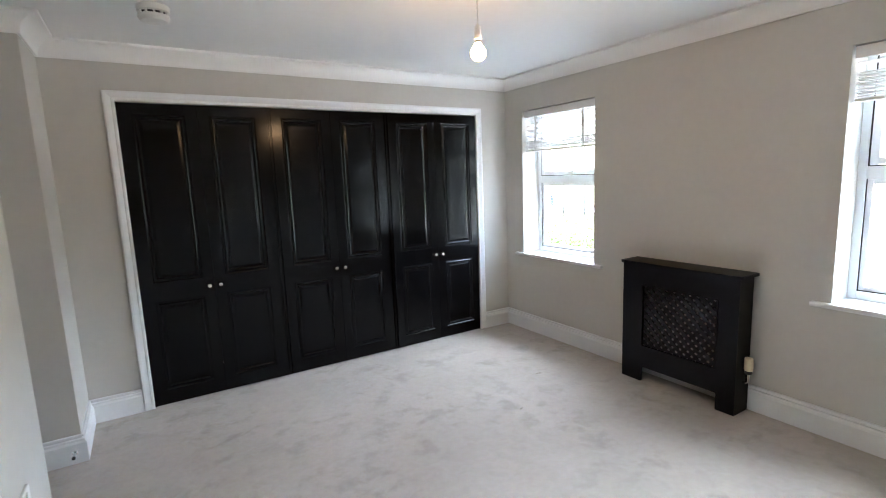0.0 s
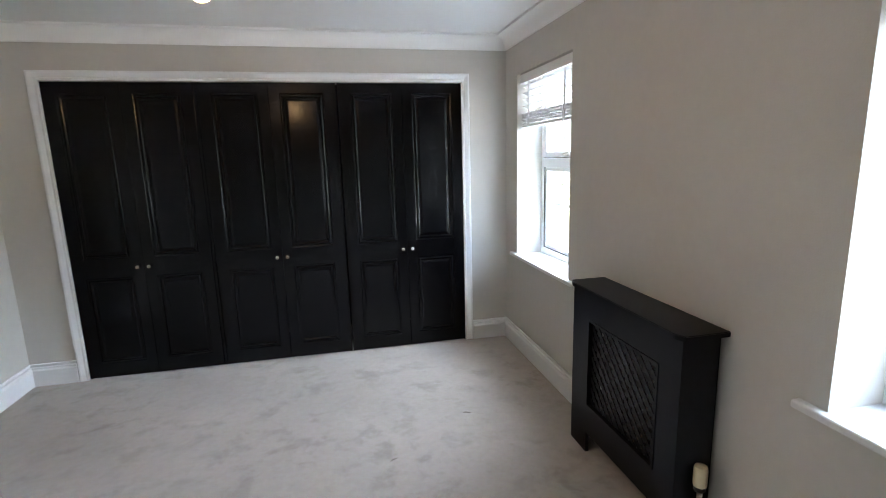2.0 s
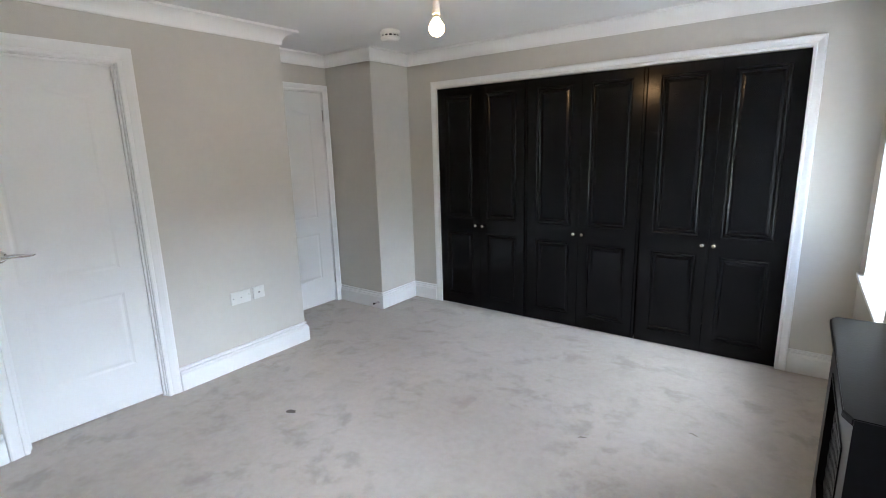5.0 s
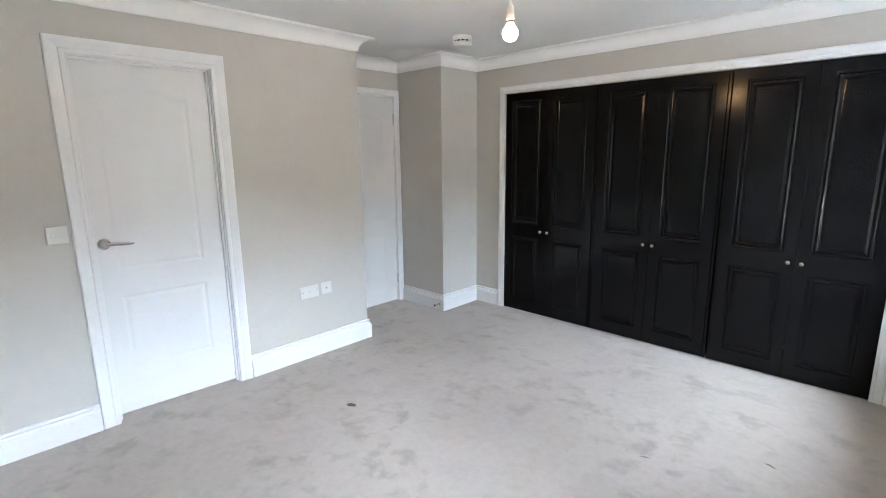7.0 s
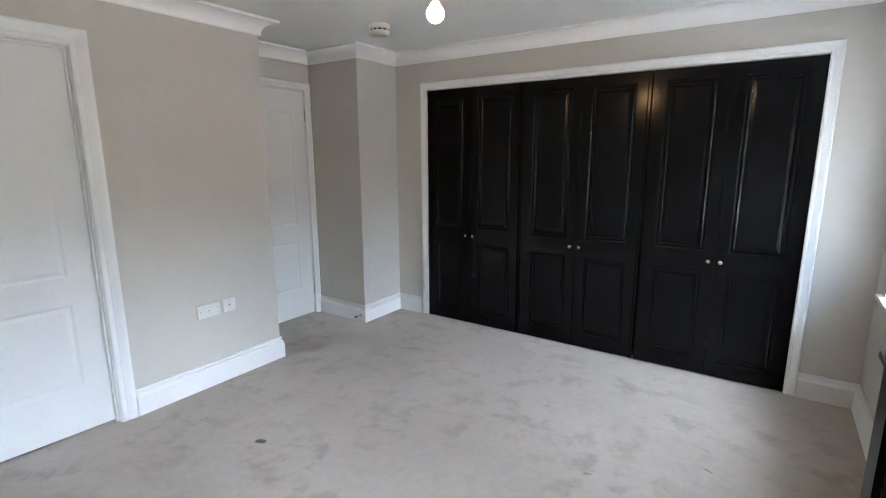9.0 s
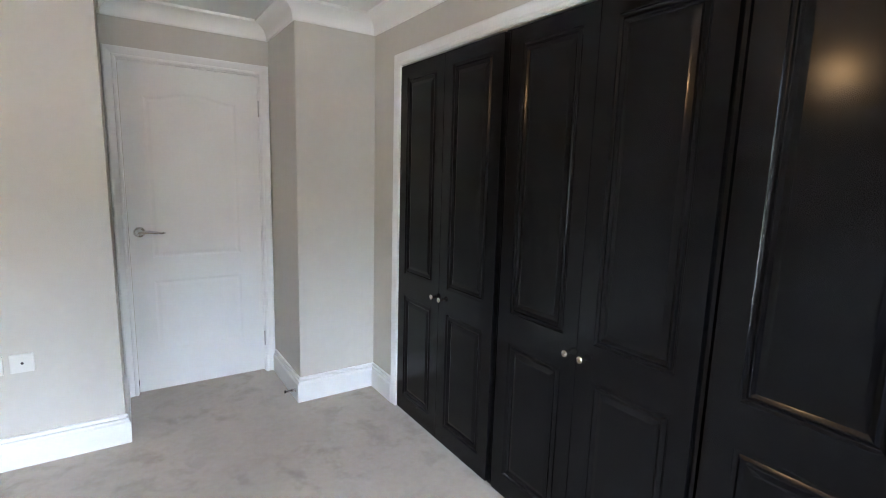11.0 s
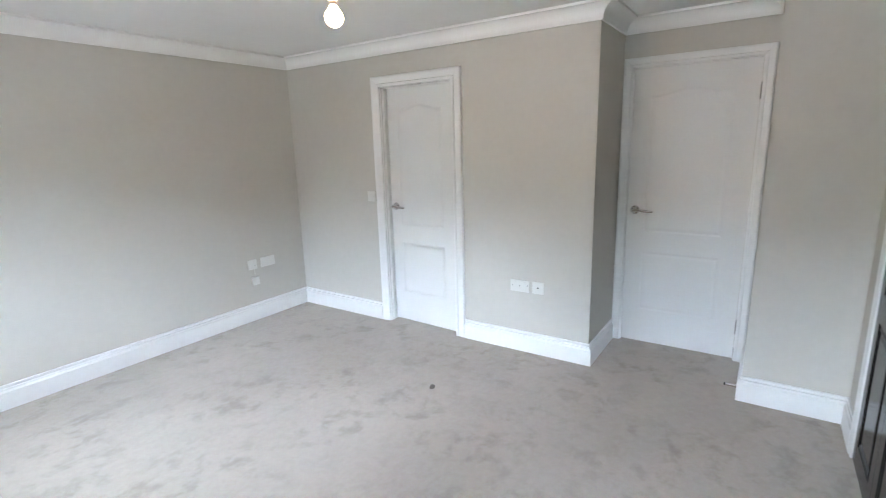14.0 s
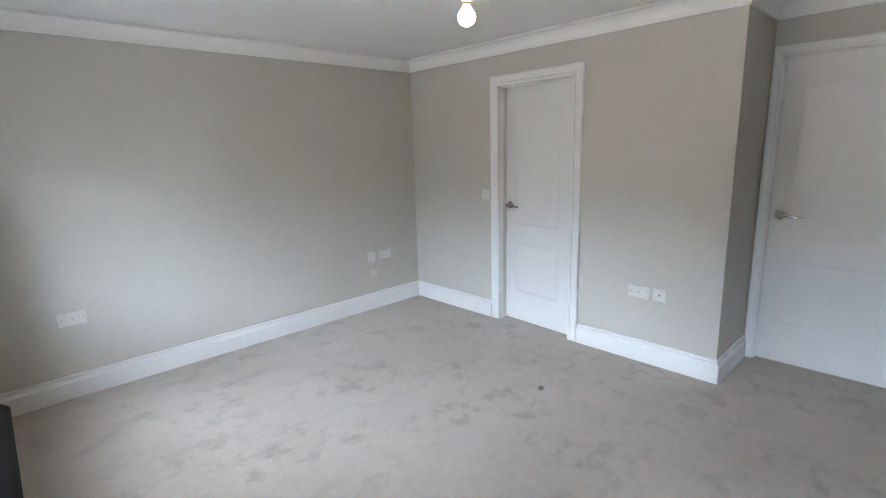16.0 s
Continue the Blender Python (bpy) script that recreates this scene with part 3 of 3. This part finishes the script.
gy0, gy1, gz0, gz1 = fy0 + 0.12, fy1 - 0.15, 0.25, 0.68
part("grille_bead", boxes((-0.004, 0.004, gy0 - 0.004, gy0 + 0.006, gz0, gz1), (-0.004, 0.004, gy1 - 0.006, gy1 + 0.004, gz0, gz1),
                          (-0.004, 0.004, gy0, gy1, gz0 - 0.004, gz0 + 0.006), (-0.004, 0.004, gy0, gy1, gz1 - 0.006, gz1 + 0.004)), BLACK2, rc)
PITCH = 0.052
for way, xx in ((1, 0.019), (-1, 0.022)):
    k = -14
    while k < 26:
        # the line z - gz0 = way * (y - c) cut to the opening
        c = gy0 + k * PITCH
        ends = [(y, gz0 + way * (y - c)) for y in (gy0, gy1)]
        (ya, za), (yb, zb) = ends
        lo_t, hi_t = 0.0, 1.0
        for bound, sgn in ((gz0, 1), (gz1, -1)):
            fa, fb = sgn * (za - bound), sgn * (zb - bound)
            if fa < 0 and fb < 0:
                lo_t, hi_t = 1.0, 0.0
            elif fa < 0:
                lo_t = max(lo_t, fa / (fa - fb))
            elif fb < 0:
                hi_t = min(hi_t, fa / (fa - fb))
        if hi_t - lo_t > 0.02:
            p, q = (Vector((0, ya + (yb - ya) * t, za + (zb - za) * t)) for t in (lo_t, hi_t))
            mid, ln = (p + q) / 2, (q - p).length
            bm = boxes((-0.0014, 0.0014, -ln / 2, ln / 2, -0.0105, 0.0105))
            bmesh.ops.transform(bm, verts=bm.verts, matrix=Matrix.Translation((xx, mid.y, mid.z)) @ Matrix.Rotation(way * radians(45), 4, "X"))
            part("lattice_strip", bm, BLACK2, rc)
        k += 1

rad = thing("radiator", (3.03, 2.15, 0), label="white enamelled panel radiator behind the black cover", category="radiator")
bm = bmesh.new()
box(bm, -0.012, 0.012, -0.31, 0.33, 0.12, 0.72, 0.005)
for k in range(19):
    box(bm, -0.022, -0.011, -0.30 + 0.033 * k, -0.282 + 0.033 * k, 0.15, 0.69, 0.004, 1)
part("panel", bm, RADW, rad)
for k in (-0.2, 0.2):
    part("bracket", boxes((0.012, 0.054, k, k + 0.03, 0.2, 0.65)), RADW, rad)

tv = thing("thermostatic_valve", (2.995, 1.767, 0), label="cream thermostatic radiator valve on a thin pipe", category="valve")
part("head", lathe(bmesh.new(), [(0, 0.27), (0.022, 0.27), (0.024, 0.278), (0.024, 0.335), (0.021, 0.346), (0.0, 0.348)], n=20), CREAM, tv, smooth=False)
part("collar", lathe(bmesh.new(), [(0, 0.248), (0.016, 0.248), (0.021, 0.254), (0.021, 0.27), (0, 0.27)], n=20), DARKP, tv, "black collar")
part("pipe", tube(lathe(bmesh.new(), [(0, 0.20), (0.012, 0.20), (0.012, 0.25), (0, 0.25)], n=14), [(0, 0, 0.205), (0, 0.012, 0.19), (0, 0.04, 0.188), (0, 0.09, 0.188)], 0.0075), CHROME, tv)


# ---- plates, sockets, switch ----
def plate(name, label, category, w, h, dots=(), rocker=False):
    """An electrical plate that faces -y at the origin."""
    p = thing(name, label=label, category=category)
    part("faceplate", boxes((-w / 2, w / 2, -0.010, 0, -h / 2, h / 2), bevel=0.003), PLASTIC, p)
    for dx, dz, r in dots:
        part("screw" if r < 0.004 else "outlet", lathe(bmesh.new(), [(0, 0), (r, 0), (r, 0.0008), (0, 0.0008)], pose(dx, -0.0100, dz, 90, 0, 0), 12), DARKP if r > 0.0033 else CHROME, p)
    if rocker:
        part("rocker", boxes((-0.028, 0.028, -0.0135, -0.009, -0.012, 0.012), bevel=0.002), PLASTIC, p)
    else:
        for dx in ((-0.036, 0.036) if w > 0.12 else (0.0,)):
            part("switch", boxes((dx - 0.007, dx + 0.007, -0.0128, -0.0095, h / 2 - 0.03, h / 2 - 0.012), bevel=0.001), PLASTIC, p)
    return p


DOUBLE = [(-0.055, 0.0, 0.0036), (0.0, 0.0, 0.0036), (0.06, 0.008, 0.0034)]
plate("light_switch", "white square light switch beside the door", "switch", 0.088, 0.088, rocker=True).matrix_basis = pose(XW, 0.772, 1.092, 0, 0, 90)
plate("double_socket", "white double power socket above the skirting", "socket", 0.148, 0.088, DOUBLE).matrix_basis = pose(XW, 2.150, 0.495, 0, 0, 90)
plate("aerial_socket", "white square aerial socket beside the power socket", "socket", 0.088, 0.088, [(0, 0, 0.006)]).matrix_basis = pose(XW, 2.290, 0.497, 0, 0, 90)
plate("double_socket", "white double socket low on the plain wall", "socket", 0.148, 0.088, DOUBLE).matrix_basis = pose(2.565, YS, 0.515, 0, 0, 180)
plate("telephone_socket", "white square telephone socket with a hanging lead", "socket", 0.088, 0.088, [(0.02, -0.01, 0.003)]).matrix_basis = pose(0.279, YS, 0.508, 0, 0, 180)
plate("blank_plate", "white double blanking plate beside the telephone socket", "plate", 0.148, 0.088).matrix_basis = pose(0.119, YS, 0.508, 0, 0, 180)
ad = thing("telephone_adapter", (0.268, YS, 0.358), label="small white adapter box hanging on a lead", category="adapter")
part("case", boxes((-0.032, 0.032, 0.001, 0.028, -0.036, 0.036), bevel=0.004), PLASTIC, ad)
part("lead", tube(bmesh.new(), [(0.0, 0.014, 0.034), (0.004, 0.016, 0.07), (-0.002, 0.012, 0.11), (0.0, 0.0115, 0.145)], 0.0026, 8), PLASTIC, ad)

# ---- ceiling fittings ----
sa = thing("smoke_alarm", (0.262, 3.20, H), label="round white smoke alarm on the ceiling", category="smoke alarm")
sa.scale = (1.25, 1.25, 1.25)
part("base", lathe(bmesh.new(), [(0, 0), (0.056, 0), (0.056, -0.020), (0.052, -0.024), (0, -0.024)], n=36), PLASTIC, sa)
part("vent_ring", lathe(bmesh.new(), [(0, -0.023), (0.047, -0.023), (0.047, -0.035), (0, -0.035)], n=36), DARKP, sa, "dark slotted vent ring")
part("cover", lathe(bmesh.new(), [(0, -0.034), (0.055, -0.034), (0.055, -0.044), (0.046, -0.055), (0.02, -0.060), (0, -0.060)], n=36), PLASTIC, sa, smooth=False)
for k in range(12):
    a = 2 * math.pi * k / 12
    bm = boxes((0.045, 0.0535, -0.003, 0.003, -0.035, -0.023))
    bmesh.ops.rotate(bm, verts=bm.verts, matrix=Matrix.Rotation(a, 3, "Z"))
    part("vent_rib", bm, PLASTIC, sa)

pl = thing("pendant_lamp", (1.424, 2.196, H), label="lit bare bulb hanging on a white pendant cord", category="ceiling lamp")
part("ceiling_rose", lathe(bmesh.new(), [(0, 0), (0.038, 0), (0.038, -0.008), (0.030, -0.020), (0.010, -0.028), (0, -0.028)], n=28), PLASTIC, pl)
part("cord", tube(bmesh.new(), [(0, 0, -0.026), (0, 0, -0.222)], 0.0032, 8), PLASTIC, pl)
part("lamp_holder", lathe(bmesh.new(), [(0, -0.208), (0.008, -0.208), (0.013, -0.218), (0.015, -0.233), (0.015, -0.250), (0.0165, -0.251), (0.0165, -0.267), (0.012, -0.268), (0, -0.268)], n=20), PLASTIC, pl)
part("bulb_cap", lathe(bmesh.new(), [(0, -0.268), (0.0115, -0.268), (0.0115, -0.282), (0, -0.282)], n=18), BRASSY, pl, "metal bulb cap")
part("bulb", lathe(bmesh.new(), [(0, -0.282), (0.013, -0.283), (0.016, -0.290), (0.021, -0.296)] + [(0.033 * math.cos(a), -0.324 - 0.033 * math.sin(a)) for a in [radians(-50 + 14 * k) for k in range(10)]] + [(0, -0.357)], n=28), LIT, pl, "glowing warm bulb", smooth=True)

# ---- small things on the floor ----
ds = thing("door_stop", (-0.335, YP - 0.02, 0.062), label="small chrome door stop with a black rubber tip on the skirting", category="door stop")
part("post", lathe(bmesh.new(), [(0, 0), (0.014, 0), (0.014, 0.004), (0.008, 0.008), (0.008, 0.062), (0, 0.062)], pose(0, 0, 0, 90, 0, 0), 16), CHROME, ds)
part("tip", lathe(bmesh.new(), [(0, 0.060), (0.009, 0.060), (0.009, 0.068), (0, 0.070)], pose(0, 0, 0, 90, 0, 0), 16), DARKP, ds, "black rubber tip")


def fluff(x, y, size, turn, label):
    bm = bmesh.new()
    bmesh.ops.create_icosphere(bm, subdivisions=2, radius=size)
    for v in bm.verts:
        s = 1 + 0.5 * noise.noise(v.co * 2.2 / size + Vector((x * 9, y * 7, 0)))
        v.co = Vector((v.co.x * s, v.co.y * 0.55 * s, v.co.z * 0.12 * s + size * 0.03))
    ob = part("carpet_fluff", bm, FLUFF)
    ob.matrix_basis = pose(x, y, 0.0, 0, 0, turn)
    tagged(ob, label, "fluff")


def tuft(x, y, turn):
    """A pulled loop of pile: a short raised thread."""
    ob = part("carpet_tuft", tube(bmesh.new(), [(-0.03, 0, 0.001), (-0.012, 0.004, 0.007), (0.01, -0.003, 0.008), (0.028, 0.006, 0.001)], [0.002, 0.0045, 0.004, 0.002], 8), TUFT)
    ob.matrix_basis = pose(x, y, 0, 0, 0, turn)
    ob.scale = (0.75, 0.75, 0.6)
    tagged(ob, "small pulled tuft of dark carpet pile", "tuft")


tuft(1.985, 2.593, 25)
tuft(2.443, 2.927, -20)
fluff(0.503, 1.915, 0.032, 20, "dark scrap of fluff on the beige carpet")

# ---- outside ----
GZ = -2.7
tagged(part("ground", boxes((3.9, 900, -900, 900, GZ - 0.3, GZ)), GRASS), "open green lawn outside the windows", "ground", kind="structure")
tagged(part("pavement_yard", boxes((3.9, 36.15, -120, 13, GZ + 0.001, GZ + 0.03)), PAVE), "pale concrete parking yard below the windows", "pavement", kind="structure")
tagged(part("road", boxes((38, 45, -300, 300, GZ + 0.001, GZ + 0.03)), ASPH), "grey asphalt street", "road", kind="structure")
for p, q in ((36.2, 37.95), (45.05, 46.8)):
    tagged(part("pavement", boxes((p, q, -300, 300, GZ + 0.001, GZ + 0.13), bevel=0.02), PAVE), "pale concrete pavement with a kerb", "pavement", kind="structure")


def leaf_cloud(n, shape, size, seed):
    rng = np.random.default_rng(seed)
    pts = shape(rng, n)
    verts, faces = [], []
    for i, p in enumerate(pts):
        a, t = Vector(rng.normal(size=3)).normalized(), Vector(rng.normal(size=3))
        t = a.cross(t).normalized()
        s = size * rng.uniform(0.6, 1.4)
        c = Vector(p)
        verts += [c + a * s, c + t * s * 0.5, c - a * s, c - t * s * 0.5]
        faces.append((4 * i, 4 * i + 1, 4 * i + 2, 4 * i + 3))
    me = bpy.data.meshes.new("crown")
    me.from_pydata([tuple(v) for v in verts], [], faces)
    me.materials.append(LEAF)
    return me


def tree(x, y, height, spread_r, seed, label):
    t = thing("tree", (x, y, GZ), label=label, category="tree")
    rng = np.random.default_rng(seed)
    bm = tube(bmesh.new(), [(0, 0, 0), (0.05, 0.02, height * 0.25), (-0.04, 0.05, height * 0.5), (0.03, 0, height * 0.8)], [0.17, 0.13, 0.09, 0.04])
    clumps = []
    for k in range(11):
        a, h = rng.uniform(0, 6.28), rng.uniform(0.35, 0.95)
        r = spread_r * rng.uniform(0.35, 0.8) * (1.15 - abs(h - 0.6))
        e = (r * math.cos(a), r * math.sin(a), height * h)
        tube(bm, [(0, 0, height * h * 0.62), (e[0] * 0.5, e[1] * 0.5, height * h * 0.85), e], [0.05, 0.035, 0.012], 6)
        clumps.append(e)
    part("trunk", bm, BARK, t, smooth=True)
    def shape(g, n):
        idx = g.integers(0, len(clumps), n)
        d = g.normal(size=(n, 3)) * spread_r * np.array([0.27, 0.27, 0.2])
        return np.array(clumps)[idx] + d
    ob = new("crown", leaf_cloud(2600, shape, 0.10, seed))
    ob.parent = t


tree(15.5, 22.5, 5.6, 2.2, 3, "leafy green tree beside the lawn")
tree(21.0, 30.0, 6.2, 2.4, 5, "leafy green tree near the brick house")
for hx, hy, ln, turn in ((23.0, 24.5, 9.0, -42), (17.0, 17.0, 4.0, -50)):
    hg = thing("hedge", (hx, hy, GZ), turn, "bushy green hedge along the lawn", "hedge")
    ob = new("foliage", leaf_cloud(3000, lambda g, n: np.stack([g.uniform(-ln / 2, ln / 2, n), g.normal(0, 0.33, n), np.abs(g.normal(0.75, 0.4, n))], 1), 0.085, int(hx)))
    ob.parent = hg
    for k in range(9):
        part("stem", tube(bmesh.new(), [(-ln / 2 + k * ln / 8, 0, 0), (-ln / 2 + k * ln / 8 + 0.05, 0.03, 0.8)], [0.04, 0.02], 6), BARK, hg)


def house(x, y, turn, w, d, label, render_top):
    h = thing("house", (x, y, GZ), turn, label, "house", group="houses across the lawn")
    part("wall", boxes((-w / 2, w / 2, 0, d, 0, 2.7)), BRICK, h)
    part("upper_wall", boxes((-w / 2 + 0.002, w / 2 - 0.002, 0.002, d - 0.002, 2.7, 5.2)), RENDERW if render_top else BRICK, h)
    bm = bmesh.new()
    e, rz = 0.4, 7.6
    v = [bm.verts.new(p) for p in ((-w / 2 - e, -e, 5.15), (w / 2 + e, -e, 5.15), (w / 2 + e, d + e, 5.15), (-w / 2 - e, d + e, 5.15), (-w / 2 - e, d / 2, rz), (w / 2 + e, d / 2, rz))]
    for f in ((0, 1, 5, 4), (2, 3, 4, 5), (0, 4, 3), (1, 2, 5), (0, 3, 2, 1)):
        bm.faces.new([v[i] for i in f])
    part("roof", bm, ROOF, h)
    n = max(2, int(w / 2.6))
    for k in range(n):
        cx = -w / 2 + w * (k + 0.5) / n
        for z0, z1 in ((0.9, 2.1), (3.4, 4.6)):
            if k == n // 2 and z0 < 1:
                part("door", boxes((cx - 0.45, cx + 0.45, -0.05, 0.02, 0.02, 2.05), bevel=0.01), GLOSS, h)
                continue
            wf = part("window", boxes((cx - 0.6, cx - 0.52, -0.04, 0.02, z0, z1), (cx + 0.52, cx + 0.6, -0.04, 0.02, z0, z1), (cx - 0.52, cx + 0.52, -0.04, 0.02, z1 - 0.08, z1),
                                      (cx - 0.52, cx + 0.52, -0.04, 0.02, z0, z0 + 0.08), (cx - 0.04, cx + 0.04, -0.04, 0.02, z0 + 0.08, z1 - 0.08)), UPVC, h)
            part("pane", boxes((cx - 0.52, cx + 0.52, -0.015, -0.004, z0 + 0.08, z1 - 0.08)), CARDARK, wf)
    return h


house(30, 37, -40, 11, 8, "red brick house with cream rendered upper storey", True)
house(56, 22, -75, 12, 8, "red brick two-storey house across the street", False)
house(58, 4, -90, 12, 8, "red brick two-storey house across the street", False)


def car(x, y, turn, paint, label):
    c = thing("car", (x, y, GZ + 0.03), turn, label, "car", group="cars parked on the street")
    bm = bmesh.new()
    outline = [(-2.1, 0.3), (-2.1, 0.75), (-1.9, 0.95), (-1.55, 1.0), (-1.1, 1.42), (0.35, 1.46), (1.05, 1.0), (1.9, 0.85), (2.1, 0.6), (2.1, 0.3)]
    sides = [[bm.verts.new((px, s * (0.85 if pz < 1.1 else 0.68), pz)) for px, pz in outline] for s in (-1, 1)]
    bm.faces.new(sides[0])
    bm.faces.new(sides[1][::-1])
    for i in range(len(outline)):
        j = (i + 1) % len(outline)
        bm.faces.new((sides[0][i], sides[0][j], sides[1][j], sides[1][i]))
    bmesh.ops.bevel(bm, geom=list(bm.edges), offset=0.06, segments=2, affect="EDGES")
    part("body", bm, paint, c, smooth=False)
    for s in (-1, 1):
        part("side_window", boxes((-1.05, 0.4, s * 0.79 - 0.02, s * 0.79 + 0.02, 1.04, 1.34), bevel=0.01), CARDARK, c)
        for wx in (-1.3, 1.3):
            wh = part("wheel", lathe(bmesh.new(), [(0, -0.1), (0.2, -0.1), (0.31, -0.09), (0.32, 0.09), (0.2, 0.1), (0, 0.1)], pose(wx, s * 0.8, 0.32, 90, 0, 0), 20), TYRE, c)
            part("rim", lathe(bmesh.new(), [(0, -0.115), (0.18, -0.115), (0.19, -0.1), (0.19, 0.1), (0.18, 0.115), (0, 0.115)], pose(wx, s * 0.8, 0.32, 90, 0, 0), 16), CHROME, wh)


car(44.0, 15.5, 84, CARPAINT, "silver hatchback parked at the kerb")
car(43.8, 8.5, 90, CARDARK, "dark blue car parked at the kerb")
